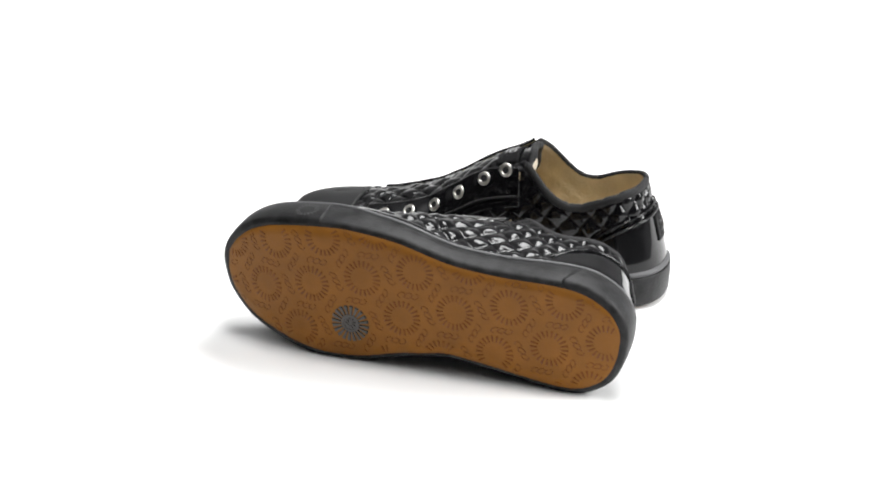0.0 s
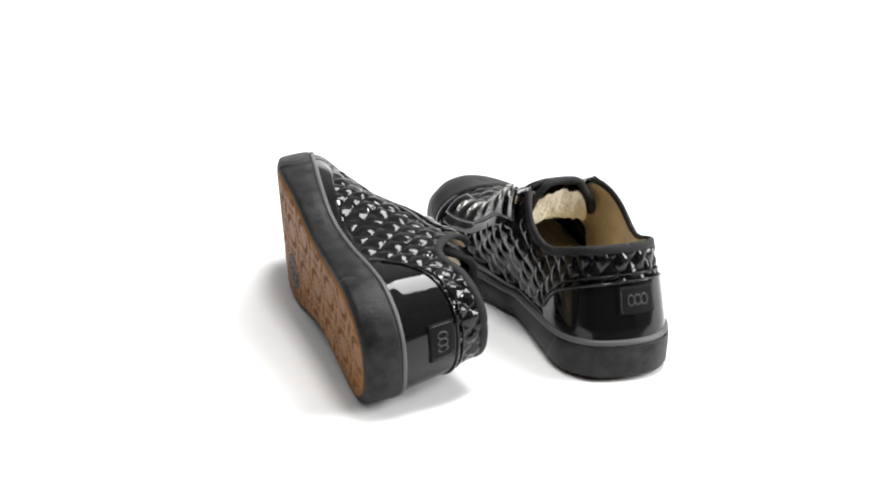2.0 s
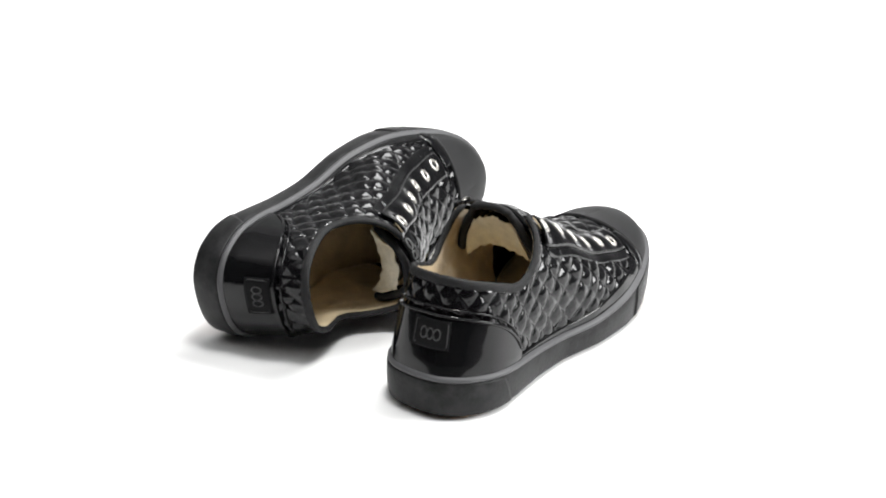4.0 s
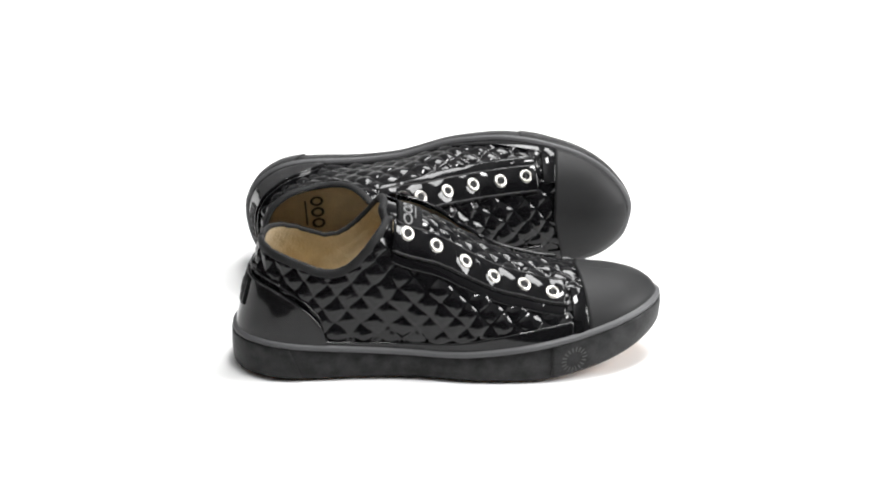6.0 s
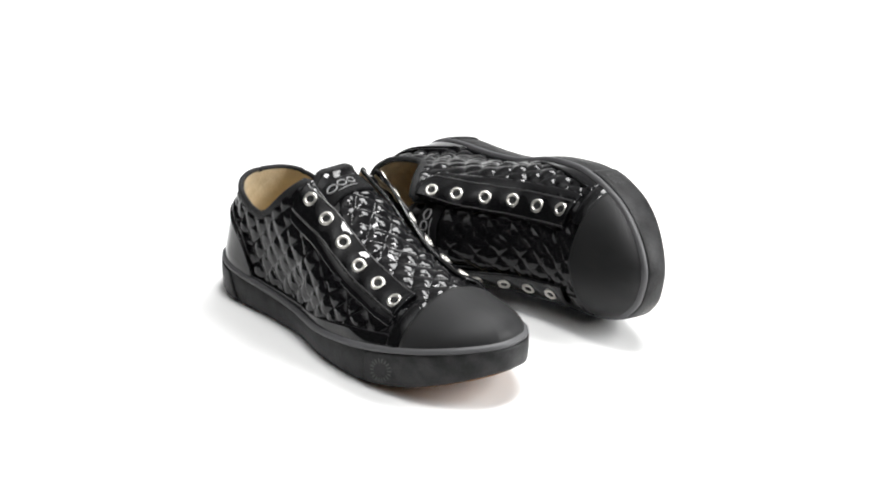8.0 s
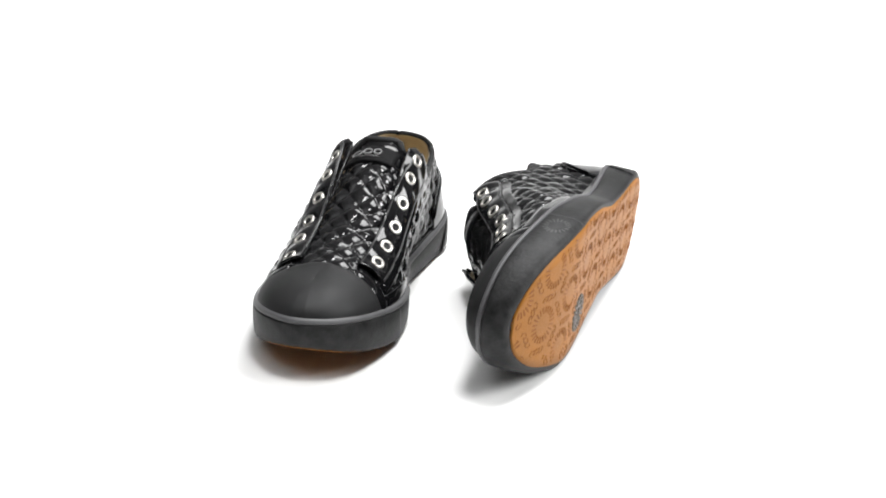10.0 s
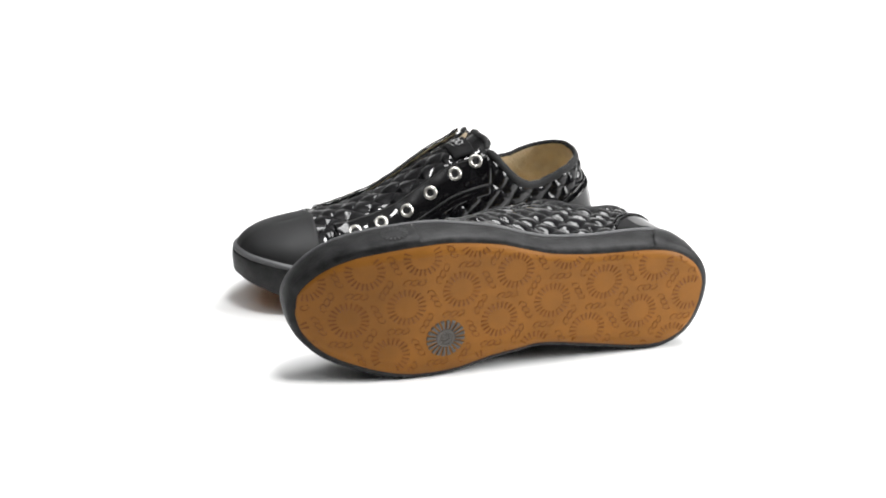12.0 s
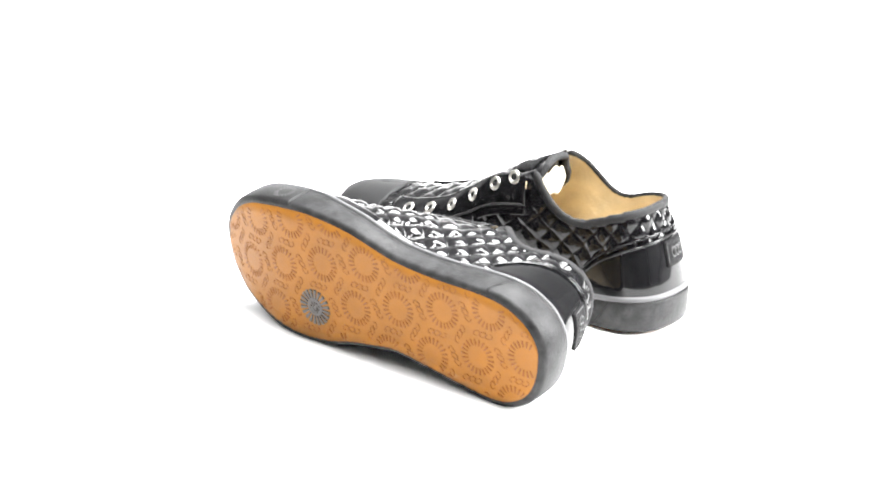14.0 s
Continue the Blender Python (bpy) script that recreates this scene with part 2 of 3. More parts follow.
class Shoe:
    """Builds the parts of one shoe; hand is 1 for the right shoe and -1 for its mirror image."""

    def __init__(self, name, hand, label):
        self.hand = hand
        self.base = new(name)
        tagged(self.base, label, "shoe", group="pair of shoes")

    def put(self, name, verts, faces, mat, label="", parent=None, smooth=True, weld=0.0):
        v = np.array(verts, float) * (0.0009835, 0.001004, 0.00098)
        v[:, 1] *= self.hand
        if self.hand < 0:
            faces = [tuple(reversed(f)) for f in faces]
        return part(name, mesh_from(name, v, faces, mat, smooth, weld), parent or self.base, label)

    def sheet(self, name, P, mat, thick=1.5, label="", parent=None, n=None, smooth=True, weld=0.0, rim_top=True):
        """A curved sheet from a grid of points, with its borders turned in by its thickness."""
        n = grid_normals(P) if n is None else n
        if thick:
            Pp = np.pad(P, ((1, 1), (1, 1), (0, 0)), mode="edge")
            np_ = np.pad(n, ((1, 1), (1, 1), (0, 0)), mode="edge")
            sink = np.zeros(Pp.shape[:2])
            sink[0], sink[-1], sink[:, 0] = thick, thick, thick
            if rim_top:
                sink[:, -1] = thick
            P = Pp - np_ * sink[:, :, None]
        I, J = P.shape[:2]
        idx = np.arange(I * J).reshape(I, J)
        f = np.stack([idx[:-1, :-1], idx[1:, :-1], idx[1:, 1:], idx[:-1, 1:]], -1).reshape(-1, 4)
        # faces look outwards
        k = len(f) // 2
        q = P.reshape(-1, 3)[f[k]]
        nn = np.cross(q[1] - q[0], q[2] - q[0])
        m = n[n.shape[0] // 2, n.shape[1] // 2]
        votes = nn @ m
        if votes < 0:
            f = f[:, ::-1]
        return self.put(name, P.reshape(-1, 3), f.tolist(), mat, label, parent, smooth, weld)

    def tube(self, name, path, r, mat, label="", parent=None, sides=8, flat=1.0, up=None):
        path = np.array(path, float)
        t = np.gradient(path, axis=0)
        t /= np.linalg.norm(t, axis=1)[:, None] + 1e-9
        ref = np.tile(np.array([0.0, 0, 1]), (len(path), 1)) if up is None else np.asarray(up, float)
        u = np.cross(t, ref)
        u /= np.linalg.norm(u, axis=1)[:, None] + 1e-9
        w = np.cross(u, t)
        v, f = [], []
        for i in range(len(path)):
            rr = r * (0.3 if i in (0, len(path) - 1) else 1)
            for k in range(sides):
                a = 2 * math.pi * k / sides
                v.append(path[i] + rr * (math.cos(a) * u[i] + flat * math.sin(a) * w[i]))
            if i:
                b = (i - 1) * sides
                f += [(b + k, b + (k + 1) % sides, b + sides + (k + 1) % sides, b + sides + k) for k in range(sides)]
        f.append(tuple(reversed(range(sides))))
        f.append(tuple(range((len(path) - 1) * sides, len(path) * sides)))
        return self.put(name, v, f, mat, label, parent)


def ribs(cols, lo, hi, rows):
    """Points and lengths (along the welt, up the rib) on the upper for the columns (side, arc)."""
    P, A, B = [], [], []
    for side, a in cols:
        p, L = column(side, a)
        l = np.linspace(lo(side, a, p, L), hi(side, a, p, L), rows)
        P.append(np.stack([np.interp(l, L, p[:, k]) for k in range(3)], 1))
        A.append(np.full(rows, side * a))
        B.append(l)
    return np.array(P), np.array(A), np.array(B)


def heel_cols(x0, step):
    """Columns from one side at x0 round the heel to the other side."""
    l = np.arange(arc_at(-1, x0), 0, -step)
    m = np.arange(0, arc_at(1, x0), step)
    return [(-1, a) for a in l] + [(1, a) for a in m]


def side_cols(side, x0, x1, step):
    a0, a1 = arc_at(side, x0), arc_at(side, x1)
    return [(side, a) for a in np.linspace(a0, a1, max(3, int(abs(a1 - a0) / step)))]


def stay_edge(side, a):
    """Half the gap between the eyelet strips."""
    return float(hermite(rim(side, a)[0], [95, 130, 210], [24.5, 21, 19]))


def counter_height(side, a):
    lim = arc_at(side, 57)
    return 39 * np.sqrt(max(0.0, 1 - (a / lim) ** 2.2))


EYELET_X = {-1: (108, 126.5, 145, 163, 182, 201), 1: (106, 122, 141, 159, 178, 197)}
EYELET_Y = {-1: 30.2, 1: 29.2}


def build_upper(sh):
    zero = lambda s, a, p, L: 0.0
    # quilted quarters, one sheet round the heel from cap to cap
    cols = [(-1, a) for a in np.arange(arc_at(-1, 222), 0, -0.9)] + [(1, a) for a in np.arange(0, arc_at(1, 222), 0.9)]
    P, A, B = ribs(cols, zero, lambda s, a, p, L: top_length(p, L, 21), 104)
    n = grid_normals(P)
    T = B.max(axis=1, keepdims=True)
    fade = np.clip((T - B) / 5, 0, 1) * np.clip(B / 6, 0, 1)
    sh.sheet("quilted_upper", P + n * (2.1 * quilt(A, B) * fade - 0.9)[:, :, None], PATENT, 1.2, "black patent leather quilted in diamonds", n=n)

    # heel counter
    cols = heel_cols(56.5, 1.5)
    P, A, B = ribs(cols, zero, lambda s, a, p, L: max(0.6, counter_height(s, a)), 26)
    n = grid_normals(P)
    sh.sheet("heel_counter", P + n * 2.3, PATENT_SMOOTH, 2.2, "smooth glossy patent heel panel", n=n)
    sh.tube("piping", (P + n * 2.6)[1:-1, -1], 1.0, PATENT_SMOOTH, sides=6)
    P2, _, _ = ribs(cols, lambda s, a, p, L: 0.0, lambda s, a, p, L: max(0.6, counter_height(s, a) + 4.5), 20)
    n2 = grid_normals(P2)
    sh.tube("piping", (P2 + n2 * 1.6)[2:-2, -1], 0.8, PATENT_SMOOTH, sides=6)

    for side in (-1, 1):
        # smooth strip along the welt
        cols = side_cols(side, 52, 214, 2.0)
        P, A, B = ribs(cols, zero, lambda s, a, p, L: float(hermite(p[0, 0], [50, 120, 185, 214], [4, 7, 11, 10])), 8)
        n = grid_normals(P)
        sh.sheet("welt_strip", P + n * 1.5, PATENT_SMOOTH, 2.0, "smooth patent strip", n=n)
        # strip against the cap
        cols = side_cols(side, 213.5, 224.5, 1.2)
        P, A, B = ribs(cols, zero, lambda s, a, p, L: edge_length(p, L, 24), 36)
        n = grid_normals(P)
        puff = np.sin(np.linspace(0, math.pi, len(cols)))[:, None] * 0.8
        sh.sheet("vamp_strip", P + n * (1.4 + puff)[:, :, None], PATENT_SMOOTH, 2.0, "smooth patent strip", n=n)
        # eyelet stay, its inner border lifted off the tongue
        cols = side_cols(side, 97, 209, 1.5)
        x_of = np.array([rim(s, a)[0] for s, a in cols])
        P, A, B = ribs(cols, lambda s, a, p, L: edge_length(p, L, stay_edge(s, a)) - 20, lambda s, a, p, L: edge_length(p, L, stay_edge(s, a)), 18)
        n = grid_normals(P)
        lift = (2.4 + (4.5 if side > 0 else 1.5) * np.clip((170 - x_of) / 70, 0, 1)[:, None] * np.linspace(0, 1, 18)[None] ** 1.6)
        wave = np.zeros(len(cols))
        for ex in EYELET_X[side]:
            wave += np.exp(-((x_of - ex) / 5.5) ** 2)
        lift = lift + 1.5 * (1 - wave)[:, None] * np.sin(np.linspace(0, math.pi, 18))[None]
        stay = P + n * lift[:, :, None]
        stay_ob = sh.sheet("eyelet_stay", stay, PATENT_SMOOTH, 1.6, "glossy patent strip with six eyelets", n=n)
        m = int(np.sum(x_of < 170))
        w = 17 if side < 0 else 15
        sh.sheet("stay_lining", P[:m, 10:w] + n[:m, 10:w] * (lift[:m, 10:w] - 1.7)[:, :, None], LINING, 0.8, "beige cloth facing", n=n[:m, 10:w], parent=stay_ob)
        sh.tube("stitching", (stay + n * 0.15)[1:-1, 1], 0.35, THREAD, sides=5, parent=stay_ob)
        sh.tube("stitching", (stay + n * 0.15)[1:-1, -2], 0.35, THREAD, sides=5, parent=stay_ob)
        Pr, _, _ = ribs(cols, lambda s, a, p, L: edge_length(p, L, stay_edge(s, a)) - 27, lambda s, a, p, L: edge_length(p, L, stay_edge(s, a)) - 19, 8)
        nr = grid_normals(Pr)
        bulge = 1.0 + 0.4 * np.sin(np.linspace(0, math.pi, 8))[None] + 0 * x_of[:, None]
        sh.sheet("stay_border", Pr + nr * bulge[:, :, None], PATENT_SMOOTH, 1.8, "rolled patent border below the eyelets", n=nr, parent=stay_ob)
        # eyelets
        ns = grid_normals(stay)
        for ex in EYELET_X[side]:
            i = int(np.argmin(np.abs(stay[:, 10, 0] - ex)))
            j = int(np.argmin(np.abs(np.abs(stay[i, :, 1]) - EYELET_Y[side])))
            c, nn = stay[i, j], ns[i, j]
            eyelet(sh, c, nn, stay_ob)

    # rubber toe cap
    xs = 224 + 49 * np.sin(np.linspace(0, math.pi / 2, 34))
    xs[-1] = 273
    cols = [(-1, arc_at(-1, x)) for x in xs] + [(1, arc_at(1, x)) for x in xs[::-1]]
    P, A, B = ribs(cols, zero, lambda s, a, p, L: L[-1], 40)
    n = grid_normals(P)
    n[:, -1] = (0.05, 0, 1)
    for k in range(2, 7):
        w = (7 - k) / 6
        n[:, -k] = n[:, -k] * (1 - w) + np.array((0.05, 0, 1.0)) * w
    n /= np.linalg.norm(n, axis=2)[:, :, None]
    sh.sheet("toe_cap", P + n * 1.8, RUBBER_CAP, 2.0, "matte black rubber toe cap", n=n, weld=0.0002, rim_top=False)

    # tongue with its fleece underside
    xs = np.linspace(95.5, 226, 120)
    rows = 36
    up_, dn, Bs = [], [], []
    for x in xs:
        half = 29 if x > 105 else 29 * max(0.02, 1 - ((105 - x) / 9.8) ** 3) ** 0.33
        line, lens = [], []
        for side in (-1, 1):
            a = np.interp(x, [hermite(xx, [-2.5, 40, 80, 215, 273], [42, 58, 84, 213, 239]) for xx in (80, 100, 140, 180, 215, 228, 245)], (80, 100, 140, 180, 215, 228, 245))
            p, L = column(side, arc_at(side, a))
            l0 = edge_length(p, L, half, 70 if x < 124 else 40)
            l = np.linspace(l0, L[-1], rows // 2)
            q = np.stack([np.interp(l, L, p[:, k]) for k in range(3)], 1)
            d = (L[-1] - l) * side
            if side > 0:
                q, d = q[::-1][1:], d[::-1][1:]
            line.append(q)
            lens.append(d)
        up_.append(np.concatenate(line))
        Bs.append(np.concatenate(lens))
    P, B = np.array(up_), np.array(Bs)
    X = np.tile(xs[:, None], (1, P.shape[1])) * 1.18
    P[:, :, 2] -= 12.5 * (np.abs(P[:, :, 1]) / 29) ** 2.2 * np.clip((150 - P[:, :, 0]) / 40, 0, 1)
    P[:, :, 2] -= 3.5 * np.clip((114 - P[:, :, 0]) / 16, 0, 1)
    n = grid_normals(P)
    if n[60, 17, 2] < 0:
        n = -n
    fine = lambda G: refine(refine(G, 2).swapaxes(0, 1), 3).swapaxes(0, 1)
    Pf, nf, Xf, Bf = fine(P), fine(n), fine(X), fine(B)
    nf = nf / (np.linalg.norm(nf, axis=2)[:, :, None] + 1e-9)
    tongue = sh.sheet("tongue", Pf + nf * (2.0 * quilt(Xf, Bf, 18, 17) * np.clip((Xf / 1.18 - 114) / 8, 0, 1) - 1.3)[:, :, None], PATENT, 1.5,
                      "quilted patent tongue between the eyelet strips", n=nf)
    noise_in = np.array([[1.6 * noise.noise(Vector(P[i, j]) * 0.16) + 0.8 * noise.noise(Vector(P[i, j]) * 0.5) for j in range(P.shape[1])] for i in range(60)])
    drop = (6.0 + 17.0 * np.clip((119 - xs[1:60]) / 12, 0, 1)) * np.clip((xs[1:60] - 95.5) / 9, 0, 1) ** 0.7
    drop = drop[:, None] * np.sin(np.linspace(0.2, math.pi - 0.2, P.shape[1] - 4))[None] ** 0.5 + 1.4 * noise_in[1:, 2:-2]
    fleece = P[1:60, 2:-2] - n[1:60, 2:-2] * 4.5
    fleece[:, :, 2] -= np.maximum(drop, 0)
    sh.sheet("tongue_fleece", fleece, FLEECE, 0, "cream fleece", n=-n[1:60, 2:-2], parent=tongue)
    ring = np.concatenate([P[9:0:-1, 0], P[0], P[1:9, -1]])
    nr = np.concatenate([n[9:0:-1, 0], n[0], n[1:9, -1]])
    sh.tube("binding", ring - nr * 2.6, 2.6, BINDING, "black woven binding", tongue, up=nr, flat=1.1)
    # tag on the tongue
    i0, i1, j0, j1 = 7, 22, 6, 25
    tag = sh.sheet("tongue_tag", (P + n * 0.9)[i0:i1, j0:j1], TAG, 1.5, "black woven tag with a grey mark", n=n[i0:i1, j0:j1], parent=tongue)
    return P, n, tongue, tag


def eyelet(sh, c, nn, parent):
    """A flanged metal ring round a black disc that stands in for the hole's shade."""
    c, nn = np.array(c), np.array(nn) / np.linalg.norm(nn)
    u = np.cross(nn, (0, 0, 1.0))
    u /= np.linalg.norm(u)
    w = np.cross(nn, u)
    prof = [(2.5, -0.6), (2.6, 0.3), (2.9, 0.75), (3.6, 0.95), (4.4, 0.75), (4.9, 0.2), (5.0, -0.3)]
    K, v, f = 24, [], []
    for r, h in prof:
        for k in range(K):
            a = 2 * math.pi * k / K
            v.append(c + r * (math.cos(a) * u + math.sin(a) * w) + h * nn)
    for i in range(len(prof) - 1):
        f += [(i * K + k, i * K + (k + 1) % K, (i + 1) * K + (k + 1) % K, (i + 1) * K + k) for k in range(K)]
    f = [tuple(reversed(q)) for q in f] if np.cross(v[K] - v[0], v[1] - v[0]) @ nn > 0 else f
    sh.put("eyelet", v, f, METAL, "nickel eyelet", parent)
    # flat black disc paints the dark inside; nothing is cut through the strip
    v = [c + 2.75 * (math.cos(2 * math.pi * k / K) * u + math.sin(2 * math.pi * k / K) * w) + 0.12 * nn for k in range(K)]
    sh.put("eyelet_shade_disc", v, [tuple(range(K))], HOLE_SHADE, "", parent)


def ring_cols(step):
    return [(-1, a) for a in np.arange(0, ARC[-1][-1], step)] + [(1, a) for a in np.arange(ARC[1][-1], 0, -step)]


def band_loft(sh, name, cols, prof, mat, label, closed, parent=None, slant=0.0):
    """A band round the outline from (offset, height) pairs, height given by the outline's x. slant: how far its ends run on at the foot."""
    v, f = [], []
    m = len(prof)
    reach = max(a for _, a in cols)
    for side, a in cols:
        x0, _ = rim(side, a)
        zb, zt = float(spring(x0)), float(band_top(x0))
        for off, (kb, kt, dz) in prof:
            x, y = rim(side, a + slant * (kb - 0.5) * (a / reach) ** 3, off)
            v.append((x, y, zb * kb + zt * kt + dz))
    N = len(cols)
    for i in range(N if closed else N - 1):
        j = (i + 1) % N
        f += [(i * m + k, j * m + k, j * m + k + 1, i * m + k + 1) for k in range(m - 1)]
    if not closed:
        f += [tuple(range(m)), tuple(reversed(range((N - 1) * m, N * m)))]
    return sh.put(name, v, f, mat, label, parent)


def build_sole(sh):
    full = ring_cols(2.0)
    side_wall = band_loft(sh, "sole_band", full,
              [(-7, (1, 0, 0.6)), (-3.6, (1, 0, 0.0)), (-1.2, (1, 0, 0.1)), (0.2, (1, 0, 1.0)), (1.0, (1, 0, 3.0)), (1.6, (0.5, 0.5, 0)), (1.6, (0, 1, -4.2)),
               (1.0, (0, 1, -3.5)), (0.6, (0, 1, -0.6)), (-1, (0, 1, 0)), (-5, (0, 1, -1.0))], RUBBER, "black rubber side band", True)
    band_loft(sh, "pinstripe", full, [(0.8, (0, 1, -3.5)), (1.8, (0, 1, -3.4)), (2.2, (0, 1, -2.4)), (2.0, (0, 1, -1.2)), (1.0, (0, 1, -0.3)), (-0.8, (0, 1, 0.1))],
              STRIPE, "raised dark grey line", True, side_wall)
    # bumpers round heel and toe stand a little proud of the band
    prof = [(0.0, (1, 0, 0.7)), (1.4, (1, 0, 1.6)), (2.2, (1, 0, 3.5)), (2.7, (0.5, 0.5, 0)), (2.6, (0, 1, -5)), (2.2, (0, 1, -4.0)), (1.0, (0, 1, -3.7))]
    band_loft(sh, "heel_bumper", heel_cols(37, 2.0), prof, RUBBER, "black rubber heel strip", False, side_wall, 11.0)
    a0, a1 = arc_at(-1, 199), arc_at(1, 199)
    toe = [(-1, a) for a in np.arange(a0, ARC[-1][-1], 2)] + [(1, a) for a in np.arange(ARC[1][-1], a1, -2)]
    band_loft(sh, "toe_bumper", toe, prof, RUBBER, "black rubber toe strip", False, side_wall)
    # sunburst on the outer side of the toe bumper
    v, f = [], []
    for k in range(18):
        t = 2 * math.pi * k / 18
        for r0, r1, w in ((5.2, 8.4, 0.55),):
            for r, ww in ((r0, w * 0.7), (r1, w)):
                for sgn in (-1, 1):
                    da = r * math.cos(t) - sgn * ww * math.sin(t)
                    dz = r * math.sin(t) + sgn * ww * math.cos(t)
                    a = arc_at(-1, 213) + da
                    x0, _ = rim(-1, a)
                    zc = 0.5 * (float(spring(x0)) + float(band_top(x0)) - 3.5)
                    x, y = rim(-1, a, 2.95)
                    v.append((x, y, zc + dz))
            b = len(v) - 4
            f.append((b, b + 1, b + 3, b + 2))
    sh.put("sunburst_mark", v, f, TAG_DULL, "moulded sunburst mark", side_wall, False)

    # gum plate under the sole
    xs = np.concatenate([0.5 + 14 * (1 - np.cos(np.linspace(0, math.pi / 2, 10))), np.linspace(16, 250, 60), 251 + 18.6 * np.sin(np.linspace(0, math.pi / 2, 10))])
    edge = {}
    for side in (-1, 1):
        a = np.linspace(0, ARC[side][-1], 900)
        ex, ey = rim(side, a, -2.8)
        edge[side] = (ex, ey)
    lo = lambda x: np.interp(x, *edge[-1])
    hi = lambda x: np.interp(x, *edge[1])
    P = np.array([[(x, lo(x) + (hi(x) - lo(x)) * k / 10, float(spring(x)) - 0.3) for k in range(11)] for x in xs])
    n = np.zeros_like(P)
    n[:, :, 2] = -1
    plate = sh.sheet("outsole", P, GUM, 1.6, "orange gum rubber outsole with embossed sunbursts", n=n)

    def inside(x, y, m=0.8):
        return 2 < x < 268 and lo(x) + m < y < hi(x) - m

    def dash(v, f, cx, cy, t, r0, r1, w0, w1, h, link=False):
        b = len(v)
        pts = []
        for r, w in ((r0, w0), (r1, w1)):
            for sgn in (-1, 1):
                pts.append((cx + r * math.cos(t) - sgn * w * math.sin(t), cy + r * math.sin(t) + sgn * w * math.cos(t)))
        if not all(inside(*q) for q in pts):
            return
        for q in pts:
            v.append((*q, float(spring(q[0])) - 0.25))
        for q in pts:
            v.append((q[0] + (cx + math.cos(t) * (r0 + r1) / 2 - q[0]) * 0.15, q[1] + (cy + math.sin(t) * (r0 + r1) / 2 - q[1]) * 0.15, float(spring(q[0])) - 0.3 - h))
        if link and b >= 8 and math.dist(v[b - 7][:2], pts[0]) < 3.2:
            f.append((b - 8, b - 7, b))
        f.extend([(b + 4, b + 5, b + 7, b + 6), (b, b + 1, b + 5, b + 4), (b + 1, b + 3, b + 7, b + 5), (b + 3, b + 2, b + 6, b + 7), (b + 2, b, b + 4, b + 6)])

    cv, cf = [], []
    for i in range(-5, 9):
        for j in range(-5, 9):
            cx, cy = 203.7 - 34.5 * i - 28.3 * j, -6.8 - 12.2 * i + 21.8 * j
            if not (-12 < cx < 285 and -75 < cy < 65):
                continue
            grey = i == 0 and j == 1
            v, f = [], []
            for k in range(22):
                t = 2 * math.pi * k / 22 + 0.1
                dash(v, f, cx, cy, t, 7.6, 12.4, 0.38, 0.7, 0.3, True)
            if grey:
                v, f = [], []
                for k in range(20):
                    dash(v, f, cx, cy, 2 * math.pi * k / 20, 6.0, 12.8, 0.5, 1.2, 0.9, True)
                inlay = sh.put("sunburst_inlay", v, f, GREY_RUBBER, "grey rubber sunburst inlay", plate, False)
                v, f = [], []
                for k in range(9):
                    dash(v, f, cx, cy, 2 * math.pi * k / 9, 1.2, 4.0, 0.3, 0.55, 0.8, True)
                sh.put("inlay_star", v, f, GREY_RUBBER, "", plate, False)
                K = 24
                v = [(cx + r * math.cos(2 * math.pi * k / K), cy + r * math.sin(2 * math.pi * k / K), z) for r, z in ((6.3, -0.1), (6.2, -0.8), (4.6, -0.8), (4.4, -0.5)) for k in range(K)]
                f = [(i * K + k, i * K + (k + 1) % K, (i + 1) * K + (k + 1) % K, (i + 1) * K + k) for i in range(3) for k in range(K)] + [tuple(range(3 * K, 4 * K))]
                sh.put("sunburst_inlay", v, f, GREY_RUBBER, "", plate, False)
            elif f:
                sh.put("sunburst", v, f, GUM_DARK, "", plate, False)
            # chains of three oval links between the sunbursts
            for di, dj in ((0.5, 0), (0, 0.5), (0.5, 0.5)):
                sx, sy = -34.5 * di * 2 - 28.3 * dj * 2, -12.2 * di * 2 + 21.8 * dj * 2
                if di and dj:
                    sx, sy = -34.5 + 28.3, -12.2 - 21.8
                mx, my = cx + sx / 2, cy + sy / 2
                turn = math.atan2(sy, sx) + math.pi / 2 + 0.25
                for q in (-1, 0, 1):
                    ox, oy = mx + 4.6 * q * math.cos(turn), my + 4.6 * q * math.sin(turn)
                    for k in range(10):
                        t = 2 * math.pi * k / 10
                        if q and k == (2 if q > 0 else 7):
                            continue
                        ex_, ey_ = 2.5 * math.cos(t), 1.6 * math.sin(t)
                        tx_, ty_ = -2.5 * math.sin(t), 1.6 * math.cos(t)
                        tilt = turn + 0.5
                        c_, s_ = math.cos(tilt), math.sin(tilt)
                        dash(cv, cf, ox + ex_ * c_ - ey_ * s_, oy + ex_ * s_ + ey_ * c_, tilt + math.atan2(ty_, tx_), -0.7, 0.7, 0.24, 0.24, 0.25)
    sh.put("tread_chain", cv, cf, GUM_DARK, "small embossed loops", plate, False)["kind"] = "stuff"


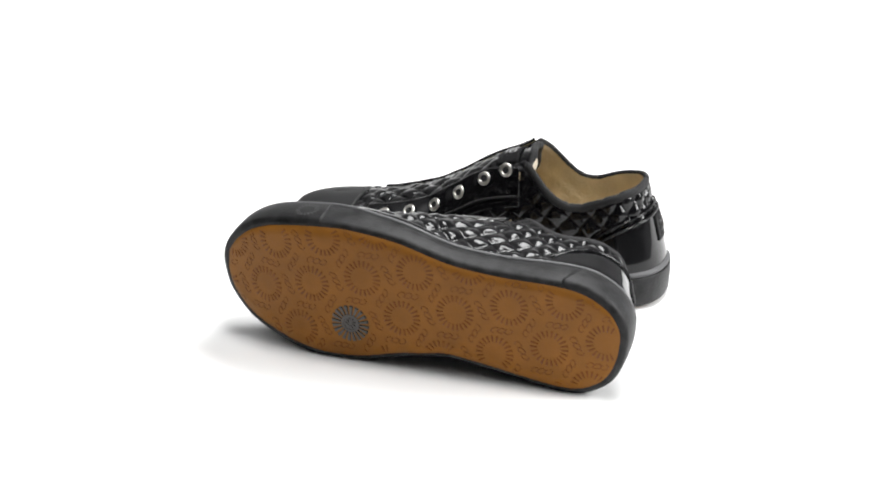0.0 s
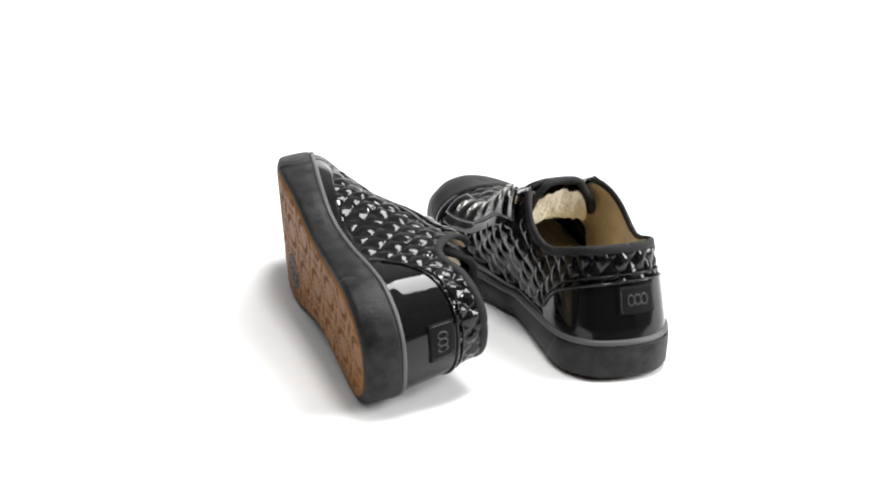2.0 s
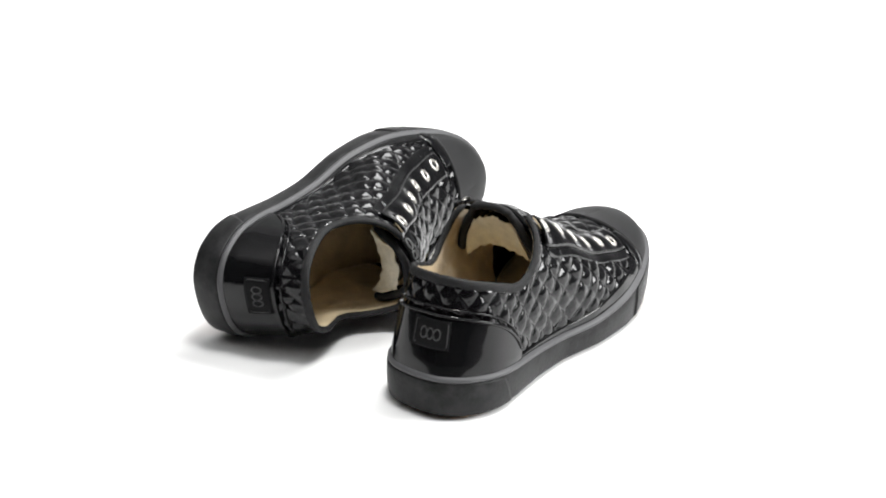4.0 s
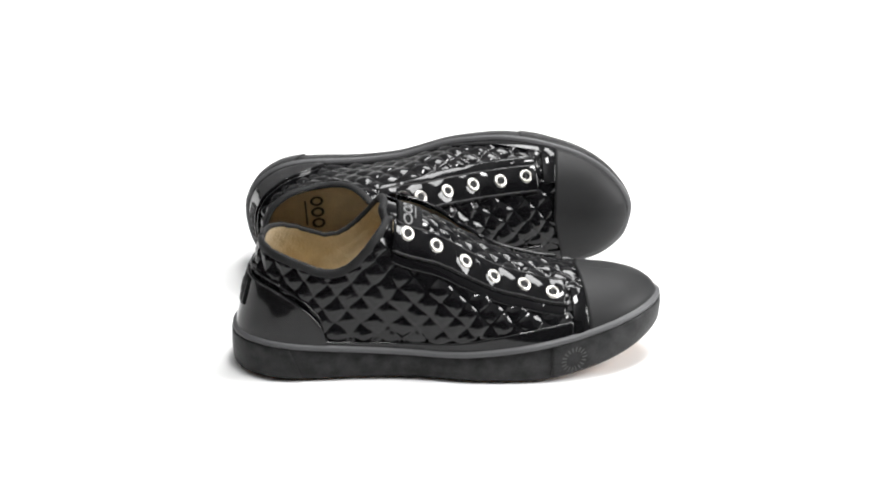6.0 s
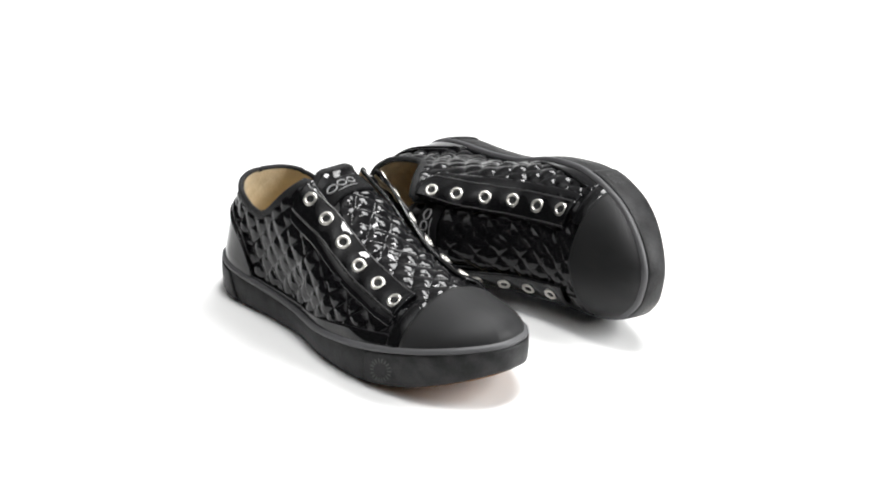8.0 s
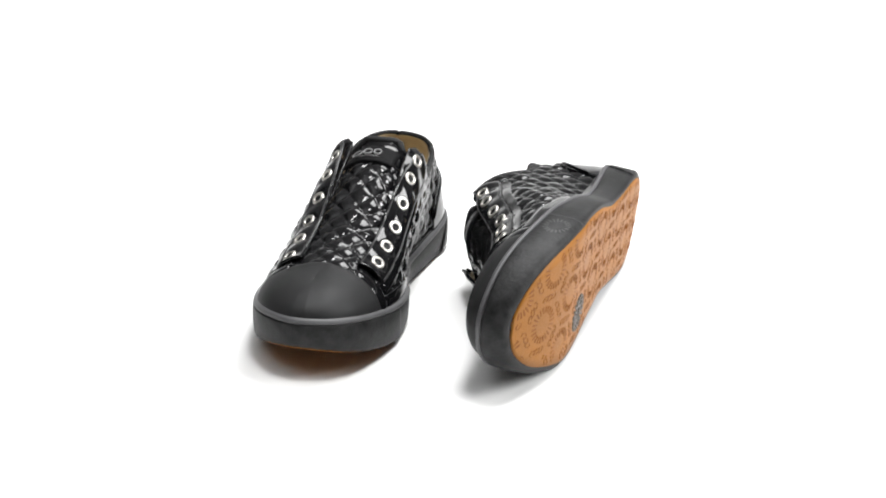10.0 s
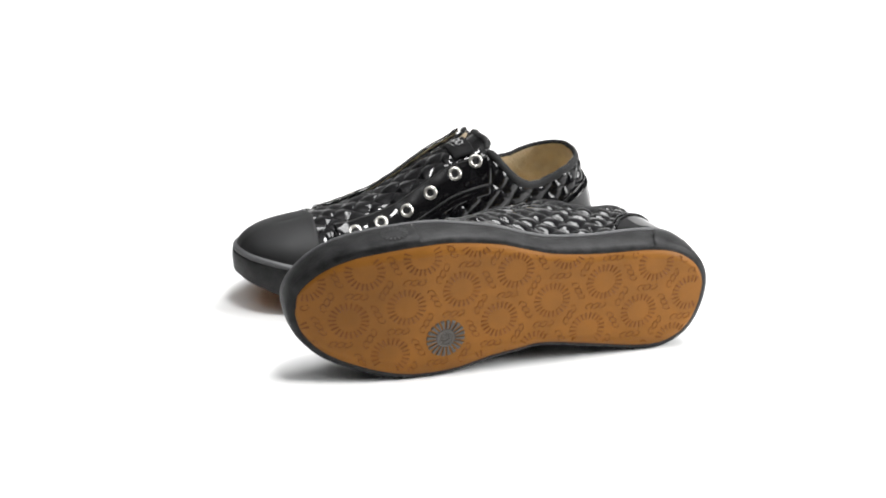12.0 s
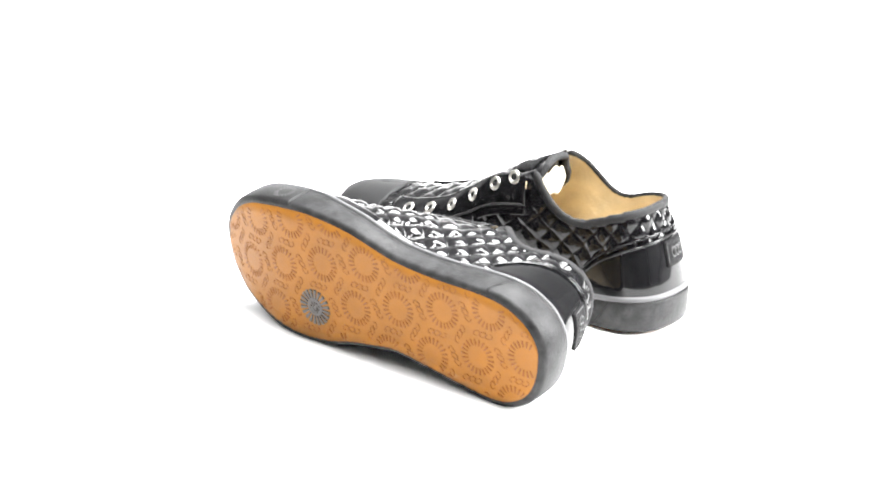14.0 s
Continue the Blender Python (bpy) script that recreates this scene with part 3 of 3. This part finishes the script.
def build_inside(sh):
    cols = heel_cols(150, 2.0)
    P, A, B = ribs(cols, lambda s, a, p, L: 0.0, lambda s, a, p, L: top_length(p, L, 23) - 0.5, 40)
    n = grid_normals(P)
    sh.sheet("lining", P - n * (3.0 - 0.9 * quilt(A, B, 17, 15) * np.clip((B.max(axis=1, keepdims=True) - 5 - B) / 8, 0, 1))[:, :, None], LINING, 0, "beige quilted cloth lining", n=-n)
    # insole
    xs = np.concatenate([4 + 12 * (1 - np.cos(np.linspace(0, math.pi / 2, 8))), np.linspace(20, 250, 40)])
    edge = {}
    for side in (-1, 1):
        ex, ey = rim(side, np.linspace(0, ARC[side][-1], 700), -4.5)
        edge[side] = (ex, ey)
    Q = np.array([[(x, y, float(band_top(x)) + 1.5 + 0.04 * abs(y + 9)) for y in np.linspace(np.interp(x, *edge[-1]), np.interp(x, *edge[1]), 14)] for x in xs])
    m = np.zeros_like(Q)
    m[:, :, 2] = 1
    insole = sh.sheet("insole", Q, LINING, 1.0, "beige cloth insole", n=m)
    # printed mark: three plain loops over a thin bar
    v, f = [], []
    lay = lambda x, y: (x, y, float(band_top(x)) + 2.6 + 0.04 * abs(y + 9))
    for cy in (-18, -10, -2):
        b = len(v)
        for k in range(16):
            t = 2 * math.pi * k / 16
            v += [lay(48 + r * 1.35 * math.cos(t), cy + r * math.sin(t)) for r in (2.2, 3.6)]
        f += [(b + 2 * k, b + 2 * k + 1, b + (2 * k + 3) % 32, b + (2 * k + 2) % 32) for k in range(16)]
    b = len(v)
    v += [lay(39, -19), lay(40.2, -19), lay(40.2, -1), lay(39, -1)]
    f.append((b, b + 1, b + 2, b + 3))
    sh.put("insole_mark", v, f, PRINT, "faded printed mark", insole, False)
    # bound collar edge
    cols = heel_cols(97, 2.0)
    P, A, B = ribs(cols, lambda s, a, p, L: 0.0, lambda s, a, p, L: top_length(p, L, 21) - 1.6, 12)
    n = grid_normals(P)
    sh.tube("collar_binding", P[:, -1] - n[:, -1] * 0.6, 3.1, BINDING, "black woven edge binding", up=n[:, -1], flat=0.62, sides=12)


def build_heel_tag(sh):
    cols = [(-1, a) for a in np.linspace(13, 0, 10)] + [(1, a) for a in np.linspace(0, 13, 10)[1:]]
    P, A, B = ribs(cols, lambda s, a, p, L: 18.0, lambda s, a, p, L: 36.0, 10)
    n = grid_normals(P)
    tag = sh.sheet("heel_tag", P + n * 3.4, TAG, 2.0, "black rubber tag with a dull mark", n=n)
    # the mark as three plain loops and a frame
    def at(u, v):
        i, j = u * (len(cols) - 1), v * 9
        i0, j0 = int(min(i, len(cols) - 2)), int(min(j, 8))
        fi, fj = i - i0, j - j0
        q = (P + n * 3.6)
        return (q[i0, j0] * (1 - fi) * (1 - fj) + q[i0 + 1, j0] * fi * (1 - fj) + q[i0, j0 + 1] * (1 - fi) * fj + q[i0 + 1, j0 + 1] * fi * fj)
    for cu in (0.32, 0.5, 0.68):
        loop = [at(cu + 0.085 * math.cos(t), 0.5 + 0.19 * math.sin(t)) for t in np.linspace(0, 2 * math.pi, 15)]
        sh.tube("tag_mark", loop, 0.55, TAG_DULL, "", tag, 5)
    frame_ = [at(u, v) for u, v in ((0.06, 0.1), (0.94, 0.1), (0.94, 0.9), (0.06, 0.9), (0.06, 0.1))]
    for a, b in zip(frame_, frame_[1:]):
        sh.tube("tag_mark", [a + (b - a) * k / 6 for k in range(7)], 0.35, TAG_DULL, "", tag, 5)


def tongue_mark(sh, P, n, tag):
    q = P + n * 1.1
    def at(i, j):
        i0, j0 = int(i), int(j)
        fi, fj = i - i0, j - j0
        return q[i0, j0] * (1 - fi) * (1 - fj) + q[i0 + 1, j0] * fi * (1 - fj) + q[i0, j0 + 1] * (1 - fi) * fj + q[i0 + 1, j0 + 1] * fi * fj
    for cj, rj in ((10.4, 1.8), (14.4, 1.6), (17.9, 1.1)):
        sh.tube("tag_mark", [at(12.5 + 2.4 * math.sin(t), cj + rj * math.cos(t)) for t in np.linspace(0, 2 * math.pi, 15)], 0.6, TAG_MARK, "", tag, 5)
    sh.tube("tag_mark", [at(17, j) for j in np.linspace(11, 19, 9)], 0.35, TAG_MARK, "", tag, 5)


def build_shoe(name, hand, label):
    sh = Shoe(name, hand, label)
    build_sole(sh)
    P, n, tongue, tag = build_upper(sh)
    build_inside(sh)
    build_heel_tag(sh)
    tongue_mark(sh, P, n, tag)
    return sh.base


upright_shoe = build_shoe("sneaker", 1, "black quilted patent low sneaker standing on its sole")
lying_shoe = build_shoe("sneaker", -1, "black quilted patent low sneaker tipped on its side, gum sole showing")

# ------------------------------------------------------------ the turn of the pair
UPRIGHT = pose(0.1480, 0.0251, 0.0012, 0, 0, 165.586)
LYING = Matrix.Translation((0.10372, -0.13648, 0.0266)) @ Matrix(((-0.95233, 0.06015, 0.29925), (0.29122, -0.11636, 0.9496), (0.09192, 0.99134, 0.09326))).to_4x4()
RATE = -27.0876
# the table runs unevenly: degrees by which it leads or lags an even turn
JITTER = {0.0: -0.27, 0.5: -0.11, 1.0: 0.18, 1.5: 0.24, 2.0: -0.03, 2.5: 0.1, 3.0: 0.4, 5.5: -0.29, 6.0: 0.25, 6.5: -0.48, 7.0: 0.5,
          7.5: -0.3, 8.0: 0.16, 10.5: -0.35, 11.0: 0.48, 11.5: 0.07, 12.0: 0.36, 12.5: -0.34, 13.0: 0.14, 13.5: -0.13, 14.0: -0.1}


def motions():
    steps = [i * 0.5 for i in range(29)]
    for shoe, rest in ((upright_shoe, UPRIGHT), (lying_shoe, LYING)):
        walk(shoe, [(t, pose(0, 0, 0, 0, 0, RATE * t + JITTER.get(t, 0.0)) @ rest) for t in steps])


motions()
